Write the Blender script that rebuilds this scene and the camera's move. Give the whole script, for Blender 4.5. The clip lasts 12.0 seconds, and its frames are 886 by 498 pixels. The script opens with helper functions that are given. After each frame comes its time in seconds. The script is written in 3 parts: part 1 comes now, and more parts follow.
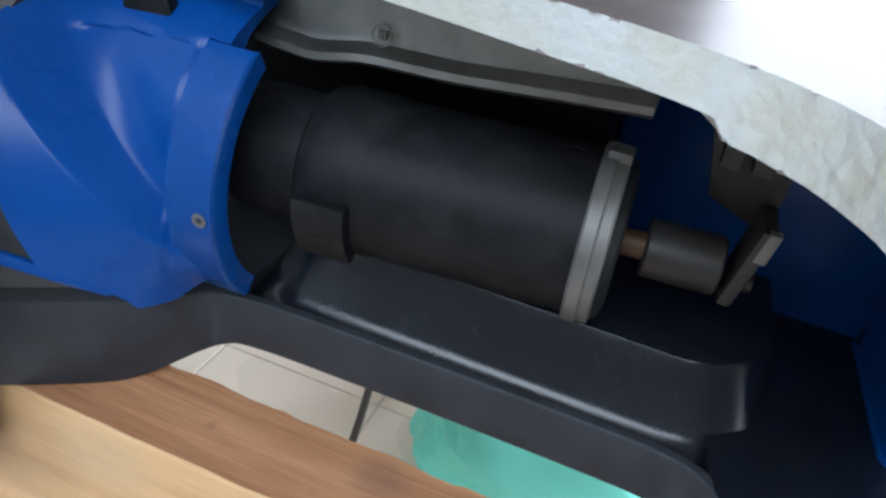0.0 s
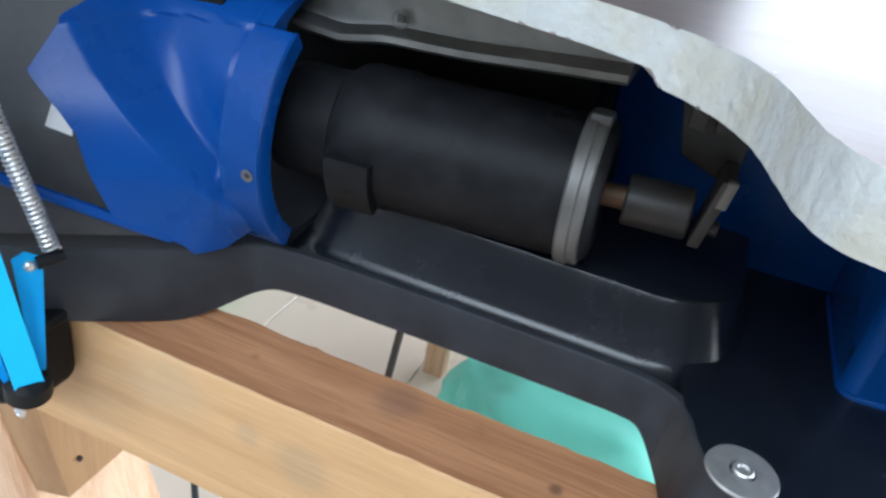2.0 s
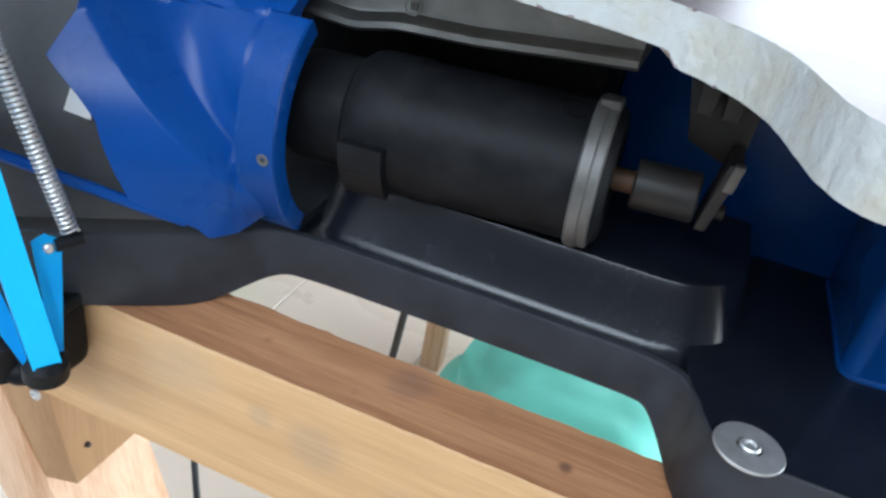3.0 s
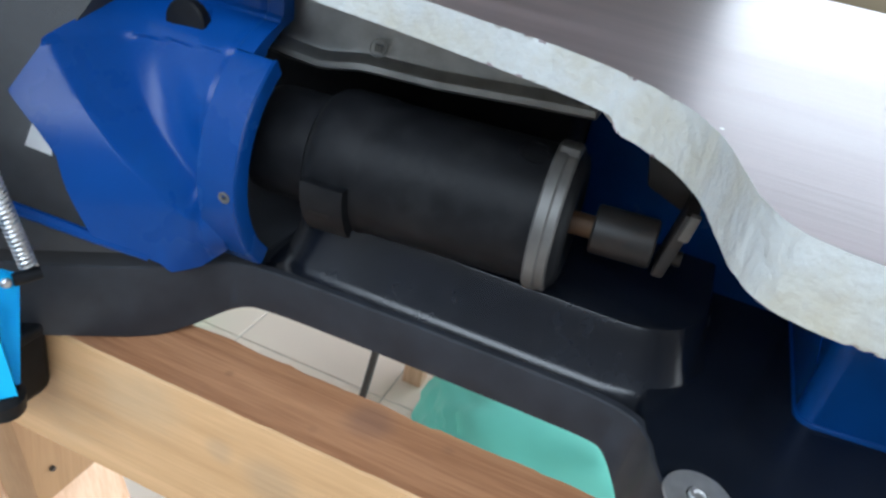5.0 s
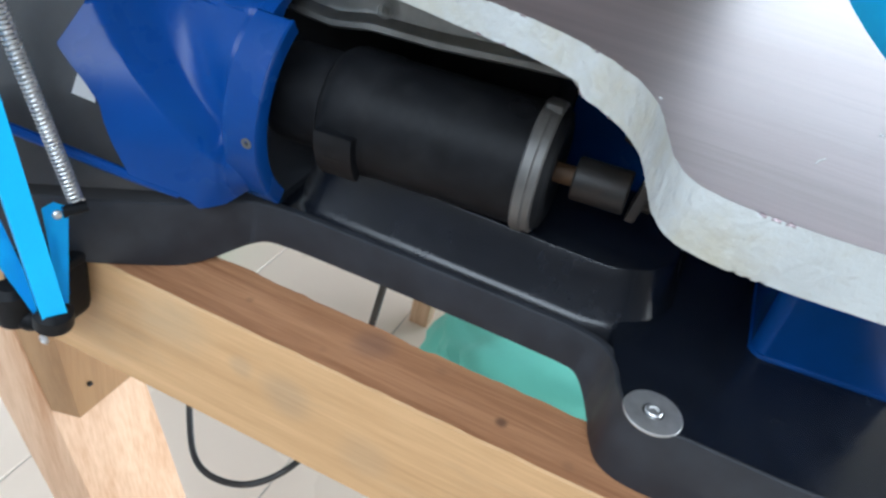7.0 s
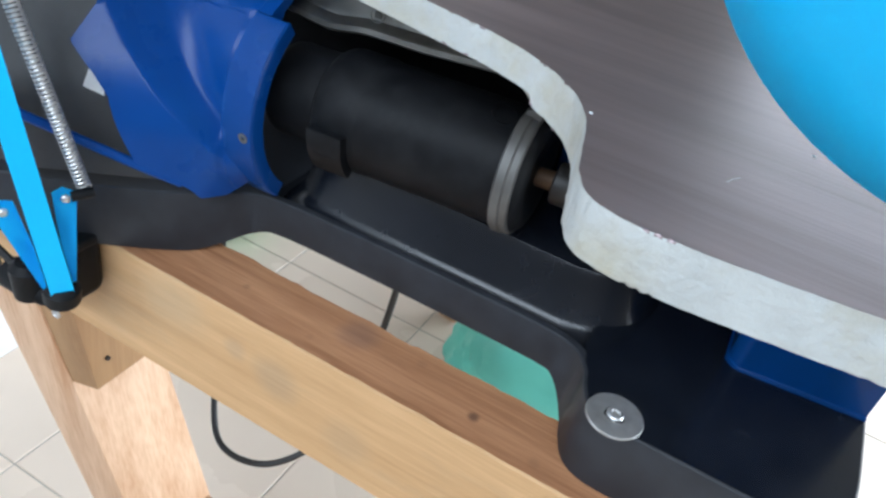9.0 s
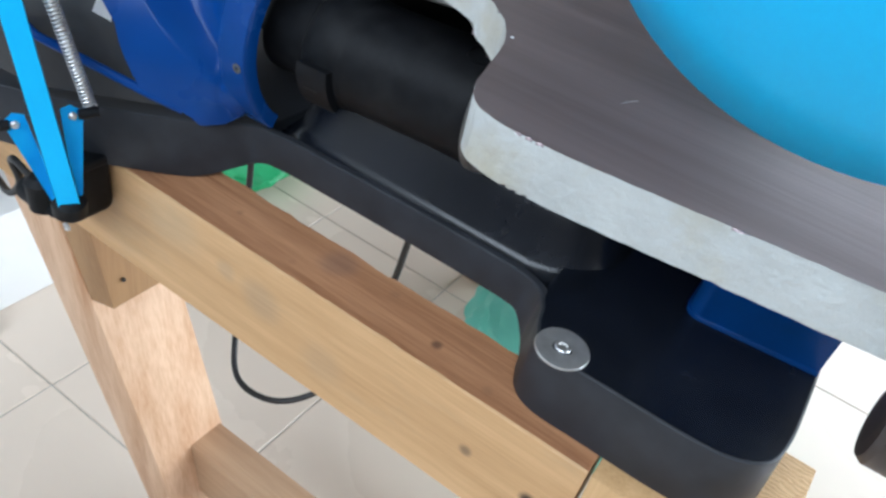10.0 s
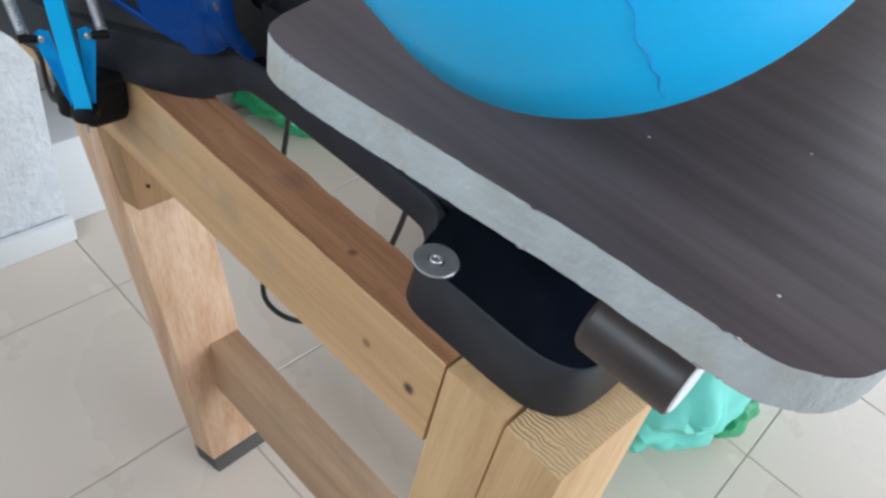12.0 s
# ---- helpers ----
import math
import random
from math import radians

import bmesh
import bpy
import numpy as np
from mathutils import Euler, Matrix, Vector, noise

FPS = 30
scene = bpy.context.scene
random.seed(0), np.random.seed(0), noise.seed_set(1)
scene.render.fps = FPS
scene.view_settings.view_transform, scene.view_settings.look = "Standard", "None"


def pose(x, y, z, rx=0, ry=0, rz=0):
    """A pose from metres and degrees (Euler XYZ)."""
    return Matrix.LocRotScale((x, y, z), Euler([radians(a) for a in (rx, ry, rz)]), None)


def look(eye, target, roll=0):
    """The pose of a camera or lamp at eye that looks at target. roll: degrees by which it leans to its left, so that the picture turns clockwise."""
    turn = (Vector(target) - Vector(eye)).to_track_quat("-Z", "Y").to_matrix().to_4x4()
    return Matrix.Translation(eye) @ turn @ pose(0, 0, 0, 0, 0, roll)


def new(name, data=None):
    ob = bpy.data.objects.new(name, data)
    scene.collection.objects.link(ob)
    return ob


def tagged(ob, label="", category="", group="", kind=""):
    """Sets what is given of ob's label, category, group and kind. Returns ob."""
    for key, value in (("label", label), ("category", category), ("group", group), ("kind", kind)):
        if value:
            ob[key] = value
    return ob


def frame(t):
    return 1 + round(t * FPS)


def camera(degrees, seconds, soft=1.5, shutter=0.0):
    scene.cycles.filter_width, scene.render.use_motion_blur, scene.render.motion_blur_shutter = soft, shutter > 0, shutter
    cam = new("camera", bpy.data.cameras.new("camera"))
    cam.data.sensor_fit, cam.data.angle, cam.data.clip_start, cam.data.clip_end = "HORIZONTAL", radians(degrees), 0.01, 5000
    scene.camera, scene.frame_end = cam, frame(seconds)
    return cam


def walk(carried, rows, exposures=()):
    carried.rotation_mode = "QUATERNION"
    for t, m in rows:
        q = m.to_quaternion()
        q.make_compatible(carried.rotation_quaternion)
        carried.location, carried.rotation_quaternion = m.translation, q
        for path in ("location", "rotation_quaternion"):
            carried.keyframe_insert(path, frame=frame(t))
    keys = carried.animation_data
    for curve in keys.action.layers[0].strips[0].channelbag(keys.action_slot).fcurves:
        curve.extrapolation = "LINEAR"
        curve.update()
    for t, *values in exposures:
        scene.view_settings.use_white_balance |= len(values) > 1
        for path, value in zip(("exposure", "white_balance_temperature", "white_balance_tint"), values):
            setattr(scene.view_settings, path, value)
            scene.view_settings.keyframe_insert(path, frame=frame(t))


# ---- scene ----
cam = camera(62.1, 12.0, soft=2.7)
PATH = [
    (0, (0.163, -0.184, 0.251), (-0.288, 1.488, -0.749), 11.10),
    (0.5, (0.165, -0.201, 0.253), (-0.264, 1.472, -0.756), 10.20),
    (1, (0.183, -0.222, 0.261), (-0.322, 1.422, -0.759), 10.20),
    (1.5, (0.188, -0.232, 0.264), (-0.335, 1.412, -0.747), 10.10),
    (2, (0.19, -0.234, 0.258), (-0.331, 1.413, -0.75), 9.90),
    (2.5, (0.189, -0.24, 0.254), (-0.305, 1.414, -0.757), 10.20),
    (3, (0.185, -0.246, 0.254), (-0.314, 1.407, -0.756), 10.30),
    (3.2, (0.183, -0.248, 0.262), (-0.283, 1.417, -0.743), 11.50),
    (4.8, (0.197, -0.238, 0.269), (-0.303, 1.443, -0.693), 11.40),
    (5, (0.195, -0.235, 0.271), (-0.294, 1.434, -0.717), 11.70),
    (5.5, (0.197, -0.236, 0.27), (-0.289, 1.435, -0.716), 11.40),
    (6, (0.202, -0.242, 0.277), (-0.294, 1.431, -0.701), 11.20),
    (6.5, (0.213, -0.26, 0.284), (-0.296, 1.384, -0.735), 11.20),
    (7, (0.214, -0.27, 0.294), (-0.253, 1.324, -0.821), 13.00),
    (7.2, (0.21, -0.276, 0.305), (-0.241, 1.324, -0.806), 14.10),
    (8.8, (0.257, -0.264, 0.307), (-0.286, 1.292, -0.825), 13.80),
    (9, (0.251, -0.264, 0.311), (-0.332, 1.263, -0.841), 13.00),
    (9.5, (0.267, -0.268, 0.306), (-0.385, 1.217, -0.863), 12.90),
    (10, (0.3057, -0.2655, 0.314), (-0.3623, 1.1583, -0.9208), 14.12),
    (10.5, (0.3528, -0.2369, 0.3237), (-0.3931, 1.1099, -0.9529), 14.23),
    (11, (0.401, -0.221, 0.3405), (-0.477, 1.018, -0.96), 16.60),
    (11.5, (0.421, -0.233, 0.344), (-0.433, 0.972, -1.0035), 18.10),
    (12, (0.4425, -0.2565, 0.3635), (-0.3835, 0.9725, -0.9805), 14.80),
]
walk(cam, [(t, look(eye, target, roll)) for t, eye, target, roll in PATH], [(0, 0.33), (2.5, 0.36), (6.5, 0.23), (9.5, 0.21), (10, 0.06), (10.5, 0.05), (11, -0.08), (12, -0.50)])

# ---- light ----
FLOOR = -0.70
world = bpy.data.worlds.new("sky")
scene.world = world
world.use_nodes = True
wn = world.node_tree.nodes
sky = wn.new("ShaderNodeTexSky")
sky.sky_type, sky.sun_disc = "NISHITA", False
sky.sun_elevation, sky.sun_rotation = radians(40), radians(80)
wn["Background"].inputs["Strength"].default_value = 0.12
world.node_tree.links.new(sky.outputs[0], wn["Background"].inputs["Color"])


def window_light(name, eye, target, w, h, watts, color):
    data = bpy.data.lights.new(name, "AREA")
    data.shape, data.size, data.size_y, data.energy, data.color = "RECTANGLE", w, h, watts, color
    ob = new(name, data)
    ob.matrix_world = look(eye, target)
    return ob


window_light("daylight_north", (1.15, 2.93, 0.22), (0.9, 0, 0.0), 1.9, 1.8, 55, (0.77, 0.88, 1.0))
window_light("daylight_east", (2.86, 1.32, 0.45), (0, 1.1, 0.3), 2.2, 2.0, 117, (0.74, 0.865, 1.0))
# Front light inferred; high place made up to keep the table's underside dark.
window_light("front_fill", (0.3, -1.62, 1.42), (0.3, 0.1, 0.1), 2.4, 0.7, 52, (0.735, 0.865, 1.0))


# ---- materials ----
def mat(name, color, rough=0.5, metal=0.0, vary=0.12, scale=60.0, stretch=(1, 1, 1), bump=0.1, bump_scale=400.0, dirt=None, dirt_amount=0.5, dirt_scale=14.0, coat=0.0, rough_vary=0.12, spec=0.5, depth=0.0006):
    m = bpy.data.materials.new(name)
    m.use_nodes = True
    nt = m.node_tree
    n, l = nt.nodes, nt.links
    b = n["Principled BSDF"]
    tc = n.new("ShaderNodeTexCoord")
    mp = n.new("ShaderNodeMapping")
    mp.inputs["Scale"].default_value = stretch
    l.new(tc.outputs["Object"], mp.inputs["Vector"])
    n1 = n.new("ShaderNodeTexNoise")
    n1.inputs["Scale"].default_value, n1.inputs["Detail"].default_value = scale, 6
    l.new(mp.outputs[0], n1.inputs["Vector"])
    ramp = n.new("ShaderNodeValToRGB")
    c = Vector(color)
    ramp.color_ramp.elements[0].position, ramp.color_ramp.elements[1].position = 0.3, 0.72
    ramp.color_ramp.elements[0].color = (*(c * (1 - vary)), 1)
    ramp.color_ramp.elements[1].color = (*[min(1, v * (1 + vary)) for v in c], 1)
    l.new(n1.outputs["Fac"], ramp.inputs[0])
    col = ramp.outputs[0]
    if dirt:
        n2 = n.new("ShaderNodeTexNoise")
        n2.inputs["Scale"].default_value, n2.inputs["Detail"].default_value, n2.inputs["Roughness"].default_value = dirt_scale, 8, 0.65
        l.new(tc.outputs["Object"], n2.inputs["Vector"])
        r2 = n.new("ShaderNodeValToRGB")
        r2.color_ramp.elements[0].position, r2.color_ramp.elements[1].position = 0.48, 0.72
        l.new(n2.outputs["Fac"], r2.inputs[0])
        mu = n.new("ShaderNodeMath")
        mu.operation = "MULTIPLY"
        mu.inputs[1].default_value = dirt_amount
        l.new(r2.outputs[0], mu.inputs[0])
        mx = n.new("ShaderNodeMix")
        mx.data_type = "RGBA"
        l.new(mu.outputs[0], mx.inputs[0])
        l.new(col, mx.inputs[6])
        mx.inputs[7].default_value = (*dirt, 1)
        col = mx.outputs[2]
    l.new(col, b.inputs["Base Color"])
    rr = n.new("ShaderNodeMapRange")
    rr.inputs["To Min"].default_value, rr.inputs["To Max"].default_value = max(0.03, rough - rough_vary), min(1, rough + rough_vary)
    l.new(n1.outputs["Fac"], rr.inputs["Value"])
    l.new(rr.outputs[0], b.inputs["Roughness"])
    b.inputs["Metallic"].default_value = metal
    b.inputs["Coat Weight"].default_value = coat
    b.inputs["Coat Roughness"].default_value = 0.12
    b.inputs["Specular IOR Level"].default_value = spec
    if bump:
        n3 = n.new("ShaderNodeTexNoise")
        n3.inputs["Scale"].default_value, n3.inputs["Detail"].default_value = bump_scale, 5
        l.new(mp.outputs[0], n3.inputs["Vector"])
        bp = n.new("ShaderNodeBump")
        bp.inputs["Strength"].default_value, bp.inputs["Distance"].default_value = bump, depth
        l.new(n3.outputs["Fac"], bp.inputs["Height"])
        l.new(bp.outputs[0], b.inputs["Normal"])
    return m


def wood(name, light, dark, axis="X", rings=60.0, rough=0.55, stain=(0.16, 0.14, 0.12), stain_amount=0.35, bump=0.15, spots=()):
    """Sawn softwood with its grain along one axis."""
    m = bpy.data.materials.new(name)
    m.use_nodes = True
    nt = m.node_tree
    n, l = nt.nodes, nt.links
    b = n["Principled BSDF"]
    tc = n.new("ShaderNodeTexCoord")
    mp = n.new("ShaderNodeMapping")
    mp.inputs["Scale"].default_value = tuple(0.05 if a == axis else 1.0 for a in "XYZ")
    l.new(tc.outputs["Object"], mp.inputs["Vector"])
    wv = n.new("ShaderNodeTexNoise")
    wv.inputs["Scale"].default_value, wv.inputs["Detail"].default_value, wv.inputs["Distortion"].default_value = rings, 3, 0.05
    l.new(mp.outputs[0], wv.inputs["Vector"])
    fine = n.new("ShaderNodeTexNoise")
    fine.inputs["Scale"].default_value, fine.inputs["Detail"].default_value = rings * 9, 4
    l.new(mp.outputs[0], fine.inputs["Vector"])
    add = n.new("ShaderNodeMath")
    add.operation = "MULTIPLY_ADD"
    add.inputs[1].default_value, add.inputs[2].default_value = 0.35, 0.0
    l.new(fine.outputs["Fac"], add.inputs[0])
    add2 = n.new("ShaderNodeMath")
    add2.operation = "MULTIPLY_ADD"
    add2.inputs[1].default_value = 0.65
    l.new(wv.outputs["Fac"], add2.inputs[0])
    l.new(add.outputs[0], add2.inputs[2])
    ramp = n.new("ShaderNodeValToRGB")
    ramp.color_ramp.elements[0].position, ramp.color_ramp.elements[1].position = 0.34, 0.62
    ramp.color_ramp.elements[0].color, ramp.color_ramp.elements[1].color = (*dark, 1), (*light, 1)
    l.new(add2.outputs[0], ramp.inputs[0])
    st = n.new("ShaderNodeTexNoise")
    st.inputs["Scale"].default_value, st.inputs["Detail"].default_value, st.inputs["Roughness"].default_value = 11, 7, 0.7
    mp2 = n.new("ShaderNodeMapping")
    mp2.inputs["Scale"].default_value = tuple(0.45 if a == axis else 1.3 for a in "XYZ")
    l.new(tc.outputs["Object"], mp2.inputs["Vector"])
    l.new(mp2.outputs[0], st.inputs["Vector"])
    r2 = n.new("ShaderNodeValToRGB")
    r2.color_ramp.elements[0].position, r2.color_ramp.elements[1].position = 0.55, 0.75
    r2.color_ramp.elements[1].color = (stain_amount, stain_amount, stain_amount, 1)
    l.new(st.outputs["Fac"], r2.inputs[0])
    mx = n.new("ShaderNodeMix")
    mx.data_type = "RGBA"
    l.new(r2.outputs[0], mx.inputs[0])
    l.new(ramp.outputs[0], mx.inputs[6])
    mx.inputs[7].default_value = (*stain, 1)
    col = mx.outputs[2]
    for place, radius, amount, tone in spots:
        dist = n.new("ShaderNodeVectorMath")
        dist.operation = "DISTANCE"
        wob = n.new("ShaderNodeMix")
        wob.data_type = "VECTOR"
        wob.inputs[0].default_value = radius * 0.9
        l.new(tc.outputs["Object"], wob.inputs[4])
        l.new(wv.outputs["Color"], wob.inputs[5])
        l.new(wob.outputs[1], dist.inputs[0])
        f = radius * 0.9
        dist.inputs[1].default_value = tuple(c * (1 - f) + 0.5 * f for c in place)
        mr = n.new("ShaderNodeMapRange")
        mr.interpolation_type = "SMOOTHSTEP"
        mr.inputs["From Min"].default_value, mr.inputs["From Max"].default_value = radius * 1.2, radius * 0.3
        mr.inputs["To Min"].default_value, mr.inputs["To Max"].default_value = 0.0, amount
        l.new(dist.outputs["Value"], mr.inputs["Value"])
        sp = n.new("ShaderNodeMix")
        sp.data_type = "RGBA"
        l.new(mr.outputs[0], sp.inputs[0])
        l.new(col, sp.inputs[6])
        sp.inputs[7].default_value = (*tone, 1)
        col = sp.outputs[2]
    l.new(col, b.inputs["Base Color"])
    b.inputs["Roughness"].default_value = rough
    bp = n.new("ShaderNodeBump")
    bp.inputs["Strength"].default_value, bp.inputs["Distance"].default_value = bump, 0.0008
    l.new(add2.outputs[0], bp.inputs["Height"])
    l.new(bp.outputs[0], b.inputs["Normal"])
    return m


M_TILE = mat("glazed_floor_tile", (0.78, 0.66, 0.55), 0.28, vary=0.025, scale=3, bump=0.02, bump_scale=120, dirt=(0.66, 0.55, 0.47), dirt_amount=0.3, dirt_scale=2)
M_GROUT = mat("tile_grout", (0.50, 0.45, 0.39), 0.9, bump=0.3, bump_scale=300)
M_PLASTER = mat("rough_white_plaster", (0.80, 0.82, 0.84), 0.9, vary=0.05, scale=25, bump=1.0, bump_scale=75, depth=0.012, dirt=(0.54, 0.57, 0.60), dirt_amount=0.35, dirt_scale=30)
M_SMOOTH = mat("smooth_white_paint", (0.80, 0.80, 0.79), 0.7, vary=0.03, scale=6, bump=0.15, bump_scale=80, dirt=(0.55, 0.52, 0.48), dirt_amount=0.3, dirt_scale=6)
M_BEAM = wood("pine_beam", (0.68, 0.415, 0.21), (0.52, 0.30, 0.135), "X", 55, 0.6, stain=(0.34, 0.28, 0.19), spots=(((0.06, 0, -0.037), 0.020, 0.28, (0.24, 0.22, 0.17)), ((0.029, 0, -0.03), 0.010, 0.25, (0.25, 0.23, 0.18)), ((0.115, 0, -0.055), 0.02, 0.18, (0.28, 0.25, 0.19)), ((0.227, 0, -0.044), 0.005, 0.7, (0.14, 0.09, 0.055)), ((0.272, 0, -0.049), 0.006, 0.95, (0.05, 0.03, 0.02)), ((-0.02, 0, -0.02), 0.03, 0.25, (0.45, 0.36, 0.24))))
M_BEAM_TOP = wood("reddish_pine_face", (0.57, 0.285, 0.145), (0.30, 0.12, 0.052), "X", 60, 0.6, stain=(0.22, 0.11, 0.07), stain_amount=0.5, spots=(((0.184, 0.0185, 0), 0.0042, 0.75, (0.10, 0.045, 0.03)), ((0.0965, 0.033, 0), 0.015, 0.4, (0.17, 0.10, 0.085)), ((0.017, 0.024, 0), 0.003, 0.3, (0.15, 0.07, 0.04)), ((0.075, 0.012, 0), 0.003, 0.15, (0.18, 0.08, 0.05)), ((0.14, 0.036, 0), 0.004, 0.2, (0.18, 0.09, 0.06)), ((0.225, 0.01, 0), 0.004, 0.25, (0.2, 0.1, 0.06))))
M_LEG = wood("pine_leg", (0.72, 0.48, 0.32), (0.50, 0.26, 0.135), "Z", 42, 0.5, stain=(0.42, 0.22, 0.10))
M_POST = wood("yellow_pine_post", (0.70, 0.44, 0.225), (0.54, 0.315, 0.14), "Z", 50, 0.55, stain=(0.42, 0.24, 0.11))
M_BAR = wood("pine_bar", (0.52, 0.34, 0.21), (0.40, 0.24, 0.14), "X", 55, 0.6)
def end_grain(name, light, dark):
    """Rough sawn end of a post: wavy bands with deep saw marks."""
    m = bpy.data.materials.new(name)
    m.use_nodes = True
    n, l = m.node_tree.nodes, m.node_tree.links
    b = n["Principled BSDF"]
    tc = n.new("ShaderNodeTexCoord")
    wv = n.new("ShaderNodeTexWave")
    wv.bands_direction = "Y"
    wv.inputs["Scale"].default_value, wv.inputs["Distortion"].default_value, wv.inputs["Detail"].default_value, wv.inputs["Detail Scale"].default_value = 95, 9.0, 4, 0.9
    l.new(tc.outputs["Object"], wv.inputs["Vector"])
    nz = n.new("ShaderNodeTexNoise")
    nz.inputs["Scale"].default_value, nz.inputs["Detail"].default_value = 160, 6
    l.new(tc.outputs["Object"], nz.inputs["Vector"])
    mul = n.new("ShaderNodeMath")
    mul.operation = "MULTIPLY_ADD"
    mul.inputs[1].default_value = 0.8
    l.new(nz.outputs["Fac"], mul.inputs[0])
    l.new(wv.outputs["Fac"], mul.inputs[2])
    ramp = n.new("ShaderNodeValToRGB")
    ramp.color_ramp.elements[0].position, ramp.color_ramp.elements[1].position = 0.25, 1.0
    ramp.color_ramp.elements[0].color, ramp.color_ramp.elements[1].color = (*dark, 1), (*light, 1)
    l.new(mul.outputs[0], ramp.inputs[0])
    l.new(ramp.outputs[0], b.inputs["Base Color"])
    b.inputs["Roughness"].default_value = 0.85
    bp = n.new("ShaderNodeBump")
    bp.inputs["Strength"].default_value, bp.inputs["Distance"].default_value = 0.7, 0.0015
    l.new(mul.outputs[0], bp.inputs["Height"])
    l.new(bp.outputs[0], b.inputs["Normal"])
    return m


M_END = end_grain("sawn_end_grain", (0.82, 0.54, 0.29), (0.64, 0.385, 0.19))
# Pine browned to carry the beam's shade on the corner block.
M_BLOCK = wood("shaded_pine_block", (0.40, 0.23, 0.11), (0.30, 0.16, 0.075), "Z", 50, 0.6)
M_DARKWOOD = mat("dark_leg_foot", (0.09, 0.08, 0.075), 0.7)
# The rim tone is lighter than the foot top's, for light on its side.
M_BLACK = mat("black_powder_coat_lit", (0.031, 0.034, 0.041), 0.45, vary=0.2, scale=60, bump=0.035, bump_scale=700, dirt=(0.032, 0.034, 0.038), dirt_amount=0.3, spec=0.25, dirt_scale=22, rough_vary=0.1)
M_GLOSS = mat("glossy_black_enamel_shaded", (0.007, 0.009, 0.014), 0.24, vary=0.2, scale=40, bump=0.03, bump_scale=300, dirt=(0.016, 0.018, 0.022), dirt_amount=0.2, spec=0.4, dirt_scale=30, rough_vary=0.08)
M_RUBBER = mat("matt_black_plastic", (0.0075, 0.0082, 0.0100), 0.52, vary=0.3, scale=90, bump=0.2, bump_scale=1100, spec=0.15, dirt=(0.025, 0.025, 0.025), dirt_amount=0.3, dirt_scale=45)
M_PANEL = mat("charcoal_grained_plastic", (0.032, 0.033, 0.036), 0.55, vary=0.15, scale=200, bump=0.3, bump_scale=1500)
M_BLUE = mat("glossy_blue_paint", (0.001, 0.050, 0.24), 0.28, vary=0.10, scale=18, bump=0.06, bump_scale=160, coat=0.0, rough_vary=0.05, dirt=(0.006, 0.062, 0.25), dirt_amount=0.35, spec=0.2, dirt_scale=30)
# Near-copy of the housing blue; its darker mottling holds shade under the table.
M_FRAMEBLUE = mat("frame_blue_enamel", (0.002, 0.056, 0.24), 0.25, vary=0.12, scale=18, bump=0.05, bump_scale=160, rough_vary=0.05, dirt=(0.006, 0.04, 0.13), dirt_amount=0.4, spec=0.3, dirt_scale=30)
M_LAMPBLUE = mat("light_blue_enamel", (0.004, 0.52, 0.97), 0.4, vary=0.03, scale=9, bump=0.02, bump_scale=60, coat=0.0, spec=0.25)
M_CRACK = mat("dark_blue_crack", (0.0, 0.27, 0.66), 0.6)
M_CAST = mat("dull_cast_aluminium", (0.22, 0.22, 0.21), 0.42, metal=0.9, vary=0.2, scale=50, bump=0.35, bump_scale=380, dirt=(0.13, 0.12, 0.11), dirt_amount=0.5, dirt_scale=40)
M_EDGE = mat("rough_sawn_table_edge", (0.47, 0.485, 0.475), 0.75, vary=0.10, scale=40, bump=0.9, bump_scale=230, depth=0.0015, dirt=(0.42, 0.38, 0.28), dirt_amount=0.75, dirt_scale=26, spec=0.3)
M_TOP = mat("brushed_aluminium_top", (0.255, 0.202, 0.206), 0.37, metal=0.7, vary=0.22, scale=90, stretch=(0.06, 1, 1), bump=0.25, bump_scale=520, depth=0.0003, rough_vary=0.08, dirt=(0.20, 0.155, 0.15), dirt_amount=0.35, dirt_scale=9)
M_BAND = mat("worn_grey_steel", (0.14, 0.137, 0.132), 0.5, metal=0.4, vary=0.2, scale=80, bump=0.25, bump_scale=600)
M_STEEL = mat("bright_zinc_steel", (0.62, 0.62, 0.62), 0.42, metal=0.85, vary=0.12, scale=150, bump=0.1, bump_scale=700)
M_SHAFT = mat("dark_oiled_steel", (0.018, 0.0175, 0.018), 0.5, metal=0.1, vary=0.3, scale=70, dirt=(0.06, 0.028, 0.014), dirt_amount=0.4, dirt_scale=50)
M_RUST = mat("rusty_steel", (0.085, 0.045, 0.022), 0.6, metal=0.2, vary=0.3, scale=120)
M_BROWN = mat("dark_brown_plastic", (0.05, 0.037, 0.033), 0.42, vary=0.1, scale=60, bump=0.1)
M_TEAL = mat("teal_plastic_sheet", (0.16, 0.66, 0.54), 0.45, vary=0.10, scale=5, bump=0.15, bump_scale=10, depth=0.02)
M_GREEN = mat("green_plastic_sheet", (0.02, 0.36, 0.14), 0.35, vary=0.15, scale=12, bump=0.4, bump_scale=25, depth=0.01)
M_WHITE = mat("white_paper", (0.82, 0.82, 0.82), 0.6, vary=0.03)
# Unseen ceiling; its dark tone is set to darken what the table reflects.
M_CEIL = wood("dark_ceiling_for_reflection", (0.16, 0.11, 0.075), (0.10, 0.065, 0.04), "X", 20, 0.6)
